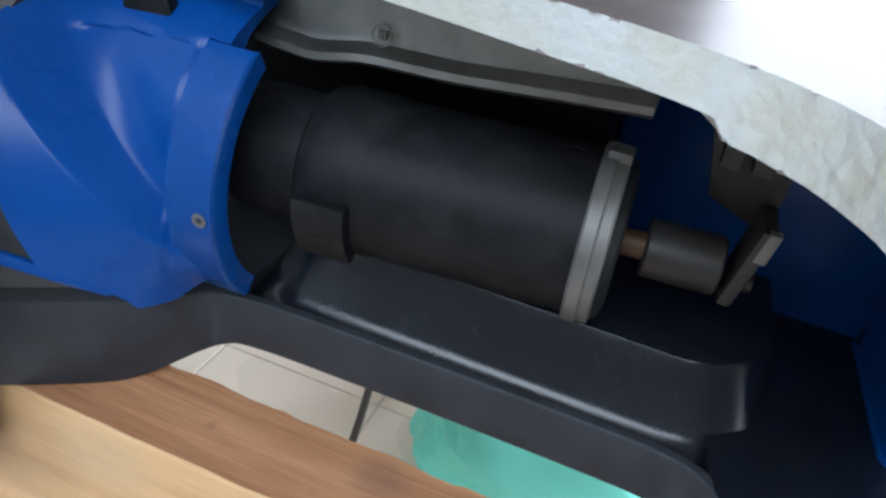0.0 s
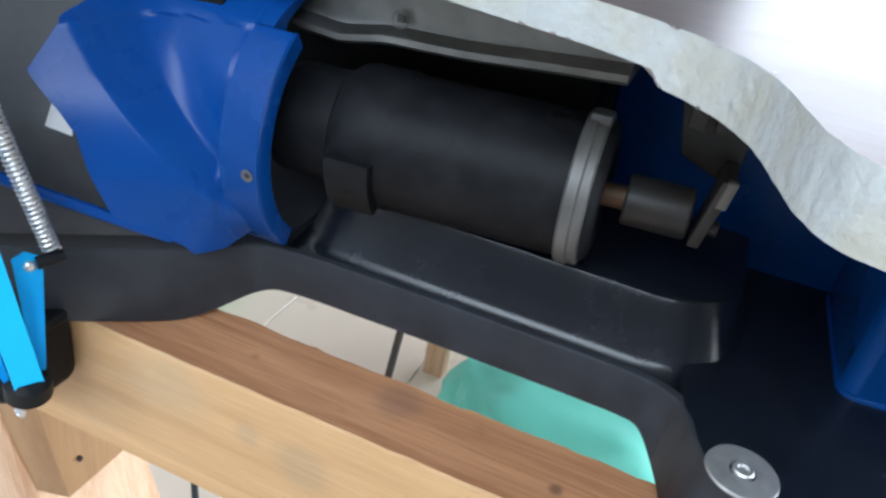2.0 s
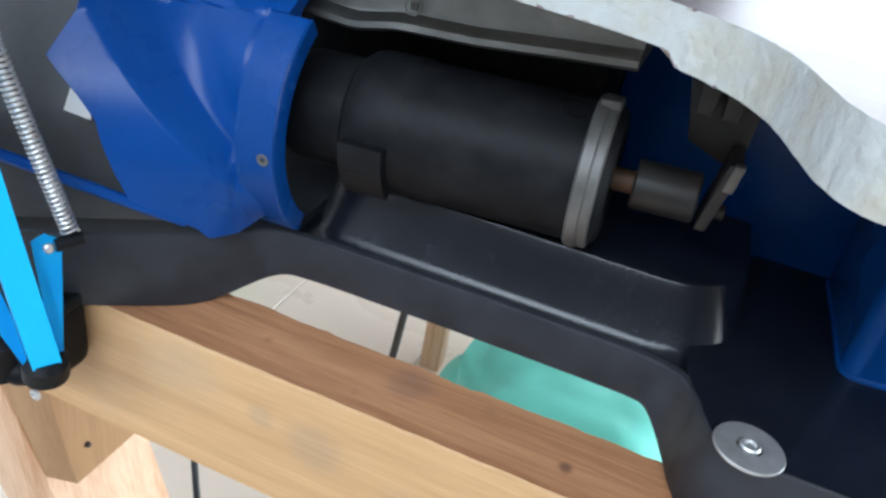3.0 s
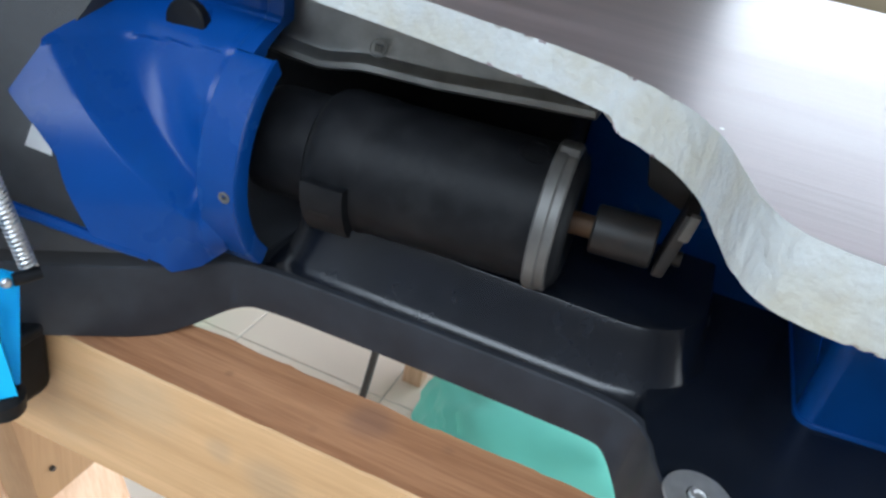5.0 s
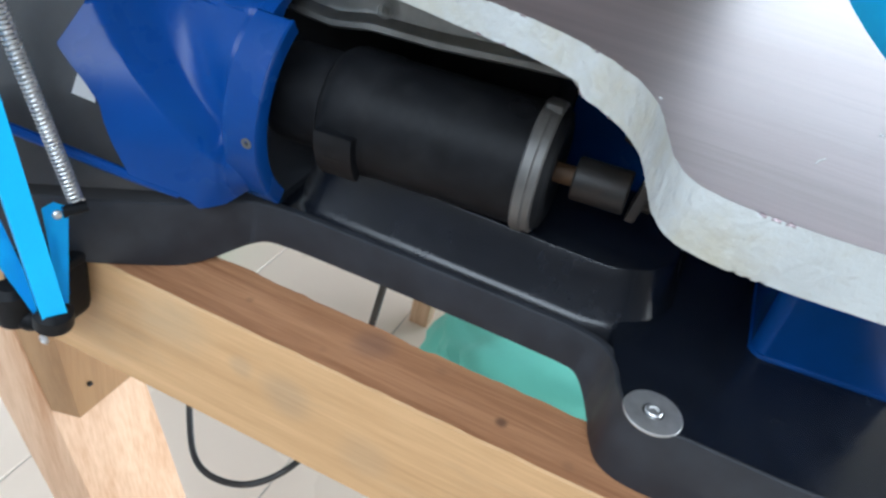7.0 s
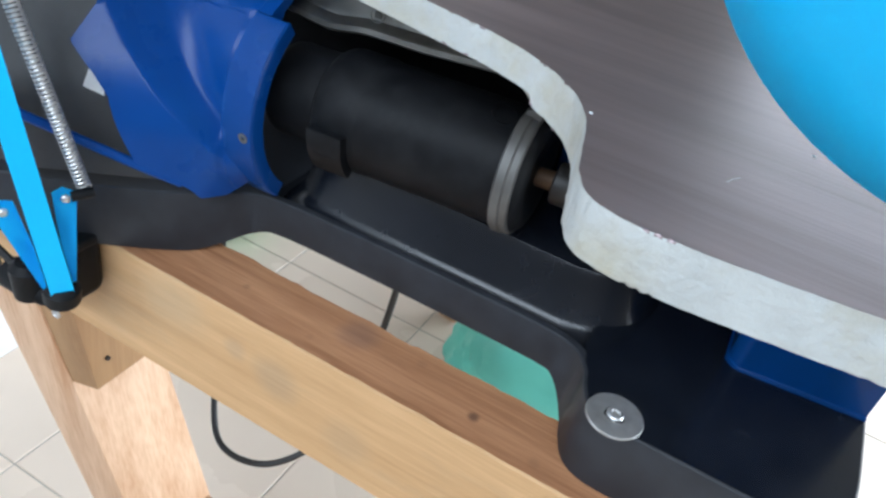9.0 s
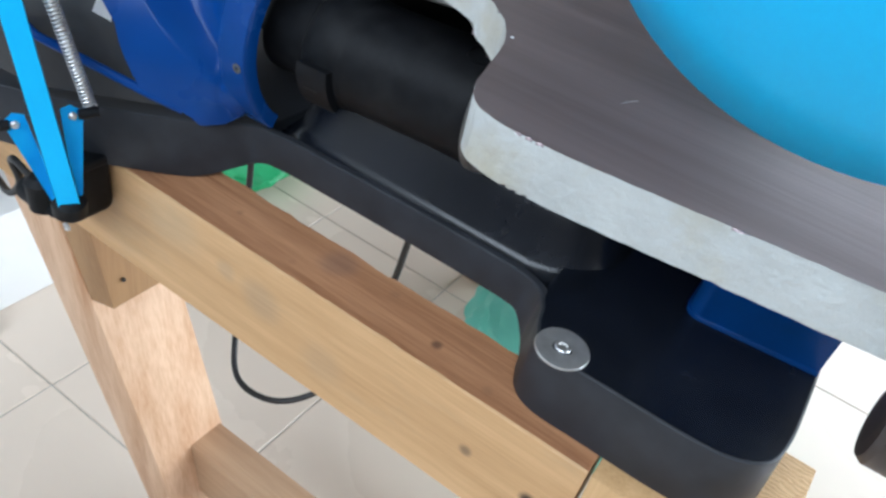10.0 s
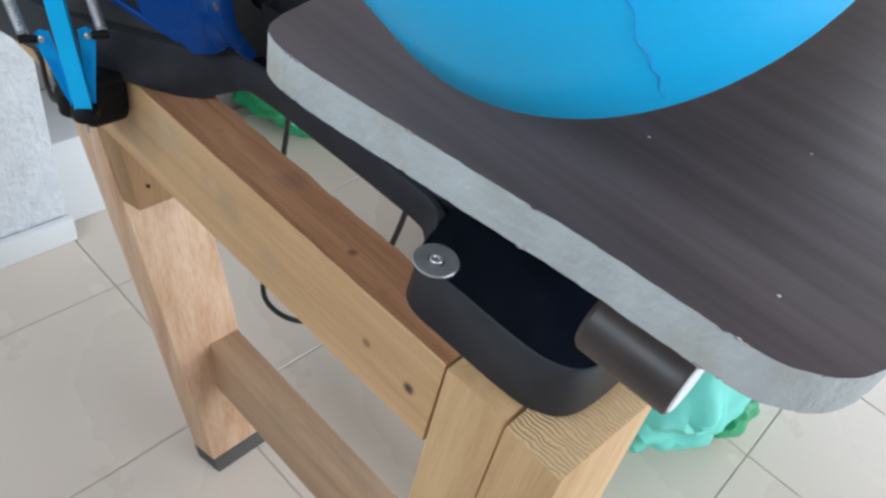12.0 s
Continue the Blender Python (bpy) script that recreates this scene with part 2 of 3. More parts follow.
# Grey picked to cut bounce and keep the table's reflections dark.
M_SHADEWALL = mat("grey_light_damping_wall", (0.22, 0.21, 0.20), 0.85, vary=0.08, scale=6, bump=0.3, bump_scale=60)
M_CABLE = mat("black_cable_rubber", (0.012, 0.012, 0.013), 0.45)


# ---- mesh helpers ----
def finish(name, bm, material, smooth=True, angle=35):
    bmesh.ops.recalc_face_normals(bm, faces=bm.faces[:])
    me = bpy.data.meshes.new(name)
    bm.to_mesh(me)
    bm.free()
    for mt in material if isinstance(material, (list, tuple)) else (material,):
        me.materials.append(mt)
    if smooth:
        me.polygons.foreach_set("use_smooth", [True] * len(me.polygons))
        me.set_sharp_from_angle(angle=radians(angle))
        for f in me.polygons:
            if len(f.vertices) > 8:
                f.use_smooth = False
    return me


def part(name, bm, material, parent=None, label="", smooth=True):
    ob = new(name, finish(name, bm, material, smooth))
    if parent:
        ob.parent = parent
    return tagged(ob, label) if label else ob


def thing(name, label, category, group="", kind=""):
    return tagged(new(name), label, category, group, kind)


def box(x0, x1, y0, y1, z0, z1, bevel=0.001, seg=2, bm=None):
    own = bmesh.new()
    bmesh.ops.create_cube(own, size=1)
    for v in own.verts:
        v.co = Vector(((x0 + x1) / 2 + v.co.x * (x1 - x0), (y0 + y1) / 2 + v.co.y * (y1 - y0), (z0 + z1) / 2 + v.co.z * (z1 - z0)))
    if bevel:
        bmesh.ops.bevel(own, geom=own.edges[:], offset=bevel, segments=seg, affect="EDGES", profile=0.5)
    return joined(bm, own)


def joined(bm, own):
    if bm is None:
        return own
    me = bpy.data.meshes.new("tmp")
    own.to_mesh(me)
    own.free()
    bm.from_mesh(me)
    bpy.data.meshes.remove(me)
    return bm


def hexa(bottom, top, bevel=0.001, bm=None):
    """A board from four bottom and four top corners."""
    own = bmesh.new()
    b = [own.verts.new(p) for p in bottom]
    t = [own.verts.new(p) for p in top]
    own.faces.new(b[::-1])
    own.faces.new(t)
    for i in range(4):
        own.faces.new((b[i], b[(i + 1) % 4], t[(i + 1) % 4], t[i]))
    if bevel:
        bmesh.ops.bevel(own, geom=own.edges[:], offset=bevel, segments=2, affect="EDGES", profile=0.5)
    return joined(bm, own)


def lathe(profile, base, axis, seg=48, bm=None, closed=False):
    """Rings (distance along axis, radius) turned round an axis."""
    own = bmesh.new()
    axis = Vector(axis).normalized()
    q = axis.to_track_quat("Z", "Y")
    base = Vector(base)
    rings = []
    for s, r in profile:
        rings.append([own.verts.new(base + q @ Vector((r * math.cos(2 * math.pi * k / seg), r * math.sin(2 * math.pi * k / seg), s))) for k in range(seg)])
    for a, b in zip(rings, rings[1:]):
        for k in range(seg):
            own.faces.new((a[k], a[(k + 1) % seg], b[(k + 1) % seg], b[k]))
    if not closed:
        own.faces.new(rings[0][::-1])
        own.faces.new(rings[-1])
    else:
        for k in range(seg):
            own.faces.new((rings[-1][k], rings[-1][(k + 1) % seg], rings[0][(k + 1) % seg], rings[0][k]))
    return joined(bm, own)


def rod(a, b, r, seg=20, bevel=0.0, bm=None):
    a, b = Vector(a), Vector(b)
    h = (b - a).length
    e = min(bevel, r * 0.6)
    prof = [(0, r - e), (e, r), (h - e, r), (h, r - e)] if e else [(0, r), (h, r)]
    return lathe(prof, a, b - a, seg, bm)


def sweep(points, r, seg=10, bm=None):
    """A round tube along points."""
    own = bmesh.new()
    pts = [Vector(p) for p in points]
    side = None
    rings = []
    for i, p in enumerate(pts):
        d = (pts[min(i + 1, len(pts) - 1)] - pts[max(i - 1, 0)]).normalized()
        if side is None:
            side = d.orthogonal().normalized()
        side = (side - d * side.dot(d)).normalized()
        up = d.cross(side)
        rings.append([own.verts.new(p + r * (math.cos(2 * math.pi * k / seg) * side + math.sin(2 * math.pi * k / seg) * up)) for k in range(seg)])
    for a, b in zip(rings, rings[1:]):
        for k in range(seg):
            own.faces.new((a[k], a[(k + 1) % seg], b[(k + 1) % seg], b[k]))
    own.faces.new(rings[0][::-1])
    own.faces.new(rings[-1])
    return joined(bm, own)


def smooth_line(points, n=8, closed=False):
    """A Catmull-Rom line through points."""
    p = [Vector(q) for q in points]
    out = []
    m = len(p)
    for i in range(m if closed else m - 1):
        a, b, c, d = (p[(i + k) % m] for k in (-1, 0, 1, 2)) if closed else (p[max(i - 1, 0)], p[i], p[i + 1], p[min(i + 2, m - 1)])
        for k in range(n):
            t = k / n
            out.append(0.5 * (2 * b + (c - a) * t + (2 * a - 5 * b + 4 * c - d) * t * t + (3 * b - a - 3 * c + d) * t**3))
    if not closed:
        out.append(p[-1])
    return out


def prism(outline, z0, z1, bevel=0.002, seg=3, bm=None, top_index=None, rough=0.0):
    """An upright body over an outline of x, y."""
    own = bmesh.new()
    lo = [own.verts.new((x, y, z0)) for x, y in outline]
    hi = [own.verts.new((x, y, z1)) for x, y in outline]
    n = len(lo)
    f0 = own.faces.new(lo[::-1])
    f1 = own.faces.new(hi)
    for i in range(n):
        own.faces.new((lo[i], lo[(i + 1) % n], hi[(i + 1) % n], hi[i]))
    if bevel:
        rim = [e for e in own.edges if e in set(f1.edges) | set(f0.edges)]
        bmesh.ops.bevel(own, geom=rim, offset=bevel, segments=seg, affect="EDGES", profile=0.5)
    if top_index is not None:
        own.normal_update()
        for f in own.faces:
            f.material_index = top_index if f.normal.z > 0.3 else 0
    return joined(bm, own)


def lerp_table(rows, v):
    if v <= rows[0][0]:
        return rows[0][1]
    for (a, x), (b, y) in zip(rows, rows[1:]):
        if v <= b:
            return x + (y - x) * (v - a) / (b - a)
    return rows[-1][1]


def ease(v):
    v = min(1, max(0, v))
    return v * v * (3 - 2 * v)


# ---- structure ----
floor = tagged(part("floor", box(-0.9, 3.0, -2.5, 3.0, FLOOR - 0.12, FLOOR - 0.002, 0), M_GROUT), "cream glazed ceramic tile floor with dark grout", "floor", kind="structure")
W = 0.20
wall_west = tagged(part("wall_west", box(-0.66 - W, -0.66, -2.5, 0.135, FLOOR, 1.9, 0.004), M_PLASTER), "rough white plastered wall", "wall", kind="structure")
tagged(part("baseboard", box(-0.658, -0.640, -2.5, 0.14, FLOOR, FLOOR + 0.055, 0.004), M_SMOOTH), "white plaster skirting along the rough wall", "baseboard", kind="structure")
tagged(part("wall_recess", box(-1.1, -0.86, 0.137, 3.0, FLOOR, 1.9, 0.002), M_SHADEWALL), "added wall behind the rough pillar, grey to dim the reflections", "wall", kind="structure")
tagged(part("plinth", box(-0.858, -0.69, 0.14, 0.36, FLOOR, FLOOR + 0.19, 0.004), M_SMOOTH), "low white painted plinth beside the wall", "plinth", kind="structure")
# Walls from here are unseen; they close the room and damp its light.
north = box(-1.1, 0.18, 3.0, 3.2, FLOOR, 1.9, 0)
box(2.12, 3.2, 3.0, 3.2, FLOOR, 1.9, 0, bm=north)
box(0.18, 2.12, 3.0, 3.2, 1.15, 1.9, 0, bm=north)
tagged(part("wall_north", north, M_SHADEWALL), "unseen wall with a doorway, grey to dim the reflections", "wall", kind="structure")
# Doorway starts past the saw, so faces turned forward get no side light.
east = box(3.0, 3.2, -2.5, 0.18, FLOOR, 1.9, 0)
box(3.0, 3.2, 2.45, 3.0, FLOOR, 1.9, 0, bm=east)
box(3.0, 3.2, 0.18, 2.45, 1.5, 1.9, 0, bm=east)
tagged(part("wall_east", east, M_SHADEWALL), "unseen grey wall with a wide opening for the side light", "wall", kind="structure")
# Window height is made up: steep light leaves the space under the table shaded.
south = box(-0.86, 3.2, -1.9, -1.7, FLOOR, 1.0, 0)
box(-0.86, 3.2, -1.9, -1.7, 1.82, 1.9, 0, bm=south)
box(-0.86, -0.95, -1.9, -1.7, 1.0, 1.82, 0, bm=south)
box(1.55, 3.2, -1.9, -1.7, 1.0, 1.82, 0, bm=south)
tagged(part("wall_south", south, M_SHADEWALL), "unseen grey wall with a high opening for the front fill", "wall", kind="structure")
tagged(part("ceiling", box(-1.1, 3.2, -2.7, 3.2, 1.9, 2.0, 0), M_CEIL), "unseen ceiling, made dark for the table's reflections", "ceiling", kind="structure")

# ---- sawhorse ----
horse = thing("sawhorse", "pine timber sawhorse with bolted saw on its beam", "sawhorse")
bm = bmesh.new()
NX, XL, XR = 140, -0.42, 0.2945
prev = None
for i in range(NX + 1):
    x = XL + (XR - XL) * i / NX
    w = 0.0022 * noise.noise((x * 45, 1.7, 0)) + 0.0012 * noise.noise((x * 140, 4.1, 0))
    chip = 0.0007 * noise.noise((x * 90, 9.3, 0))
    sec = [(0.0008, -0.088), (0.0, -0.087), (0.0, -0.0012 + chip), (0.0012 + chip, 0.0), (0.047 + w, 0.0), (0.050 + w, -0.003), (0.05, -0.088)]
    cur = [bm.verts.new((x, y, z)) for y, z in sec]
    if prev:
        for k in range(len(sec)):
            f = bm.faces.new((prev[k], prev[(k + 1) % len(sec)], cur[(k + 1) % len(sec)], cur[k]))
            f.material_index = 1 if k == 3 else 0
    else:
        bm.faces.new(cur)
    prev = cur
bm.faces.new(prev[::-1])
part("beam", bm, (M_BEAM, M_BEAM_TOP), horse, "pine beam with a reddish weathered top face", smooth=False)
leg_left = part("leg", hexa([(-0.114, 0.055, FLOOR + 0.03), (-0.074, 0.062, FLOOR + 0.03), (-0.074, 0.155, FLOOR + 0.03), (-0.114, 0.155, FLOOR + 0.03)], [(-0.242, 0.004, -0.0885), (-0.176, 0.004, -0.0885), (-0.176, 0.095, -0.0885), (-0.242, 0.095, -0.0885)], 0.0015), M_LEG, horse, "pale pine leg with strong grain")
part("foot_cap", hexa([(-0.110, 0.058, FLOOR), (-0.067, 0.066, FLOOR), (-0.067, 0.162, FLOOR), (-0.110, 0.158, FLOOR)], [(-0.115, 0.055, FLOOR + 0.0298), (-0.072, 0.062, FLOOR + 0.0298), (-0.072, 0.158, FLOOR + 0.0298), (-0.115, 0.156, FLOOR + 0.0298)], 0.001), M_DARKWOOD, leg_left, "dark end of the leg at the floor")
block = part("corner_block", hexa([(-0.158, 0.016, -0.197), (-0.134, 0.022, -0.197), (-0.134, 0.095, -0.197), (-0.158, 0.095, -0.197)], [(-0.176, 0.006, -0.0886), (-0.132, 0.006, -0.0886), (-0.132, 0.095, -0.0886), (-0.176, 0.095, -0.0886)], 0.001), M_BLOCK, horse, "pine block under the beam, browned for its shade")
part("nail", rod((-0.133, 0.033, -0.166), (-0.1305, 0.033, -0.166), 0.002, 12), M_SHAFT, block)
part("stretcher", box(-0.135, 0.345, 0.085, 0.13, -0.53, -0.45, 0.0015), M_BAR, horse, "horizontal pine stretcher near the floor")
part("leg", hexa([(0.32, -0.03, FLOOR), (0.372, -0.03, FLOOR), (0.372, 0.06, FLOOR), (0.32, 0.06, FLOOR)], [(0.2965, -0.001, 0.0), (0.346, -0.001, 0.0), (0.346, 0.05, 0.0), (0.2965, 0.05, 0.0)], 0.0015), M_POST, horse)
bm = hexa([(0.365, -0.02, FLOOR), (0.42, -0.02, FLOOR), (0.425, 0.12, FLOOR), (0.365, 0.12, FLOOR)], [(0.3485, -0.004, 0.0), (0.393, -0.006, 0.0), (0.399, 0.095, 0.0), (0.3485, 0.095, 0.0)], 0.0012)
bm.normal_update()
for f in bm.faces:
    f.material_index = 1 if f.normal.z > 0.9 else 0
part("post", bm, (M_POST, M_END), horse, "post with a rough sawn end-grain top")

# ---- scroll saw ----
saw = thing("scroll_saw", "blue and black scroll saw bolted to the sawhorse", "scroll saw")
ZT = 0.0445
rim = smooth_line([(-0.30, -0.075, 0), (-0.16, -0.045, 0), (-0.10, -0.018, 0), (-0.066, 0.003, 0), (-0.04, 0.021, 0), (-0.020, 0.041, 0), (-0.004, 0.054, 0), (0.02, 0.059, 0), (0.06, 0.0605, 0), (0.12, 0.0615, 0), (0.18, 0.0615, 0), (0.203, 0.0605, 0), (0.2175, 0.056, 0), (0.2255, 0.046, 0), (0.2295, 0.034, 0), (0.237, 0.0205, 0), (0.252, 0.0138, 0), (0.28, 0.0135, 0), (0.325, 0.0135, 0), (0.350, 0.0172, 0), (0.367, 0.029, 0), (0.3735, 0.050, 0), (0.3755, 0.09, 0), (0.3765, 0.17, 0), (0.3765, 0.26, 0)], 7)
bm = bmesh.new()
prev = None
for k, p in enumerate(rim):
    d = (rim[min(k + 1, len(rim) - 1)] - rim[max(k - 1, 0)]).normalized()
    n = Vector((-d.y, d.x, 0))
    zb = 0.0005 + 0.019 * ease((p.x + 0.035) / 0.045) * ease((0.228 - p.x) / 0.022) * (1 if p.y < 0.07 else 0)
    cur = [bm.verts.new(p + n * q + Vector((0, 0, z))) for q, z in ((0.004, zb), (0.0006, zb), (-0.0004, zb + 0.002), (0.0024, ZT - 0.0008), (0.0034, ZT), (0.0055, ZT), (0.0075, ZT), (0.0095, ZT - 0.0035), (0.010, zb + 0.002))]
    if prev:
        for q in range(len(cur)):
            bm.faces.new((prev[q], prev[(q + 1) % len(cur)], cur[(q + 1) % len(cur)], cur[q]))
    prev = cur
def inset(points, q):
    out = []
    for k, p in enumerate(points):
        d = (points[min(k + 1, len(points) - 1)] - points[max(k - 1, 0)]).normalized()
        out.append((p.x - d.y * q, p.y + d.x * q))
    return out
prism(inset([p for p in rim if p.x < -0.004 and p.y < 0.06], 0.0055) + [(0.0, 0.064), (0.0, 0.26), (-0.30, 0.26)], 0.02, ZT - 0.0006, 0.0006, 1, bm)
# raised body with a round shoulder between the feet
def arc(cx, cy, r, a0, a1, n=7):
    return [(cx + r * math.cos(radians(a0 + (a1 - a0) * k / n)), cy + r * math.sin(radians(a0 + (a1 - a0) * k / n))) for k in range(n + 1)]
prism([(-0.004, 0.066), (0.2228, 0.066), (0.2228, 0.23), (-0.004, 0.23)], 0.0205, 0.0287, 0, 1, bm)
# Made-up rear ledge, blocks the bright floor from showing behind the saw.
box(-0.1, 0.36, 0.2285, 0.345, 0.020, 0.036, 0.001, 1, bm)
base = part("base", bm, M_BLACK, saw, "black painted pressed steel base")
# Foot top toned darker than the rim, as it lies in the table's shade.
part("foot_plate", prism([(0.222, 0.26), (0.222, 0.068)] + inset([p for p in rim if p.x > 0.2225], 0.0040), 0.002, ZT + 0.0004, 0.0004, 1), M_GLOSS, base, "smooth glossy top of the foot, blackened for the table's shade")
bm = bmesh.new()
rings = []
RAISE = [(0.014 * math.sin(radians(6.5 * k)), 0.036 + 0.014 * (1 - math.cos(radians(6.5 * k)))) for k in range(11)] + [(0.0172, 0.0555), (0.0205, 0.0655), (0.0226, 0.0722), (0.0234, 0.0736), (0.0250, 0.0742), (0.0640, 0.0750)]
for e, z in [(0.0, 0.030)] + RAISE:
    rl, rr = max(0.006, 0.030 - 0.5 * e), max(0.010, 0.055 - 0.5 * e)
    xl, xr, yf = -0.006 + 0.75 * e, 0.258 - 0.8 * e, 0.0672 + e
    line = arc(xl + rl, yf + rl, rl, 180, 270, 14) + arc(xr - rr, yf + rr, rr, 270, 360, 14) + [(xr, 0.19), (xl, 0.19)]
    rings.append([bm.verts.new((x, y, z)) for x, y in line])
for lo, hi in zip(rings, rings[1:]):
    for k in range(len(lo)):
        bm.faces.new((lo[k], lo[(k + 1) % len(lo)], hi[(k + 1) % len(lo)], hi[k]))
bm.faces.new(rings[-1])
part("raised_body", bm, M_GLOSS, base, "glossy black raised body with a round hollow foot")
part("washer", lathe([(0, 0.0055), (0, 0.0148), (0.0008, 0.0152), (0.0018, 0.0148), (0.0020, 0.0055)], (0.2521, 0.0225, ZT + 0.0005), (0, 0, 1), 48, closed=True), M_STEEL, saw, "large bright zinc washer")
bm = lathe([(0, 0.0046), (0.0016, 0.0046), (0.0024, 0.0040), (0.0024, 0.0026), (0.0012, 0.0020), (0.0012, 0.0005)], (0.2521, 0.0225, ZT + 0.0015), (0, 0, 1), 20)
part("bolt", bm, M_STEEL, saw)

# motor
MR = 0.0353
AX = Vector((1, 0.045, 0.032)).normalized()
MO = Vector((-0.003, 0.0865, 0.1108))
motor = part("motor", lathe([(0.031, 0.024), (0.0315, 0.0300), (0.033, 0.0325), (0.036, 0.0347), (0.041, 0.0359), (0.061, 0.0360), (0.0622, 0.0355), (0.064, MR - 0.0003), (0.149, MR - 0.0003)], MO, AX, 72), M_RUBBER, saw, "black cylindrical motor housing")
part("motor_collar", lathe([(-0.004, 0.018), (-0.003, 0.0262), (-0.001, 0.0283), (0.003, 0.0292), (0.0308, 0.0292)], MO, AX, 56), M_RUBBER, motor)
part("band", lathe([(0.1490, 0.032), (0.1490, 0.0368), (0.1500, 0.0378), (0.1545, 0.0378), (0.1555, 0.0368), (0.1590, 0.0369), (0.1600, 0.0360), (0.1600, 0.032)], MO, AX, 72, closed=True), M_BAND, motor, "grey metal band round the motor end")
part("band_lug", box(0.1465, 0.1560, 0.084, 0.096, 0.148, 0.1553, 0.0012), M_BAND, motor)
part("end_cap", lathe([(0.1601, 0.035), (0.163, 0.0325), (0.1645, 0.028), (0.1645, 0.025), (0.163, 0.018), (0.163, 0.009)], MO, AX, 56), M_RUBBER, motor)
side = Vector((0, -0.965, -0.26)).normalized()
up_ = AX.cross(side).normalized()
def on_motor(s, a, r):
    d = (side * math.cos(a) + up_ * math.sin(a)).normalized()
    return MO + AX * s + d * r
bm = bmesh.new()
rows = []
for r in (0.035, 0.0418):
    rows.append([[bm.verts.new(on_motor(s, a, r)) for a in np.linspace(-0.28, 0.52, 9)] for s in (0.039, 0.048, 0.0615)])
for i in range(2):
    for j in range(8):
        bm.faces.new((rows[1][i][j], rows[1][i + 1][j], rows[1][i + 1][j + 1], rows[1][i][j + 1]))
for j in range(8):
    for i in (0, 2):
        bm.faces.new((rows[0][i][j], rows[0][i][j + 1], rows[1][i][j + 1], rows[1][i][j]))
for j in (0, 8):
    for i in range(2):
        bm.faces.new((rows[0][i][j], rows[0][i + 1][j], rows[1][i + 1][j], rows[1][i][j]))
cover = part("brush_cover", bm, M_RUBBER, motor, "raised brush cover with a slot")
bm = bmesh.new()
q = [on_motor(s, a, 0.0423) for s, a in ((0.0440, 0.08), (0.0545, 0.08), (0.0545, 0.115), (0.0440, 0.115))]
bm.faces.new([bm.verts.new(p) for p in q])
bmesh.ops.solidify(bm, geom=bm.faces[:], thickness=0.0010)
part("slot", bm, M_CABLE, cover)
c0 = on_motor(0.140, -1.52, MR)
part("cap_ring", lathe([(0, 0.0062), (0, 0.0075), (0.0008, 0.0075), (0.0008, 0.0062)], c0, (c0 - MO - AX * 0.135), 28, closed=True), M_RUBBER, motor)
bm = rod(MO + AX * 0.160, MO + AX * 0.174, 0.0058, 18)
shaft = part("shaft", bm, M_RUST, saw, "rusty brown motor shaft")
part("coupling", rod(MO + AX * 0.174, MO + AX * 0.2040, 0.0122, 32, 0.001), M_SHAFT, saw, "dark steel coupling on the motor shaft")
bm = hexa([(0.203, 0.086, 0.106), (0.2085, 0.086, 0.106), (0.2085, 0.112, 0.106), (0.203, 0.112, 0.106)], [(0.2085, 0.082, 0.142), (0.2145, 0.082, 0.142), (0.2145, 0.112, 0.142), (0.2085, 0.112, 0.142)], 0.001)
hexa([(0.188, 0.112, 0.138), (0.2145, 0.112, 0.128), (0.2145, 0.120, 0.128), (0.188, 0.120, 0.138)], [(0.180, 0.112, 0.170), (0.216, 0.112, 0.166), (0.216, 0.120, 0.166), (0.180, 0.120, 0.170)], 0.001, bm)
bracket = part("crank_bracket", bm, M_SHAFT, saw, "dark steel crank bracket")
part("bracket_edge", hexa([(0.2088, 0.0832, 0.1285), (0.2136, 0.0832, 0.1285), (0.2136, 0.086, 0.1285), (0.2088, 0.086, 0.1285)], [(0.2108, 0.0808, 0.1425), (0.2152, 0.0808, 0.1425), (0.2152, 0.086, 0.1425), (0.2108, 0.086, 0.1425)], 0.0006), M_BAND, bracket, "bright worn steel edge")
part("bracket_screw", rod((0.2090, 0.098, 0.113), (0.2145, 0.098, 0.113), 0.0038, 12), M_SHAFT, bracket)
for x in (0.1865, 0.1985):
    part("clamp_block", box(x, x + 0.0085, 0.100, 0.1115, 0.155, 0.178, 0.0012), M_SHAFT, bracket, "small dark steel clamp block")
    part("block_screw", lathe([(0, 0.0030), (0.0015, 0.0028), (0.0018, 0.0012)], (x + 0.0042, 0.100, 0.171), (0, -1, 0.2), 16), M_BAND, bracket)

# blue housing
LEFT = [(0.050, -0.020), (0.0555, -0.024), (0.0705, -0.0497), (0.11, -0.0625), (0.12, -0.0705), (0.135, -0.0855), (0.153, -0.082), (0.20, -0.072)]
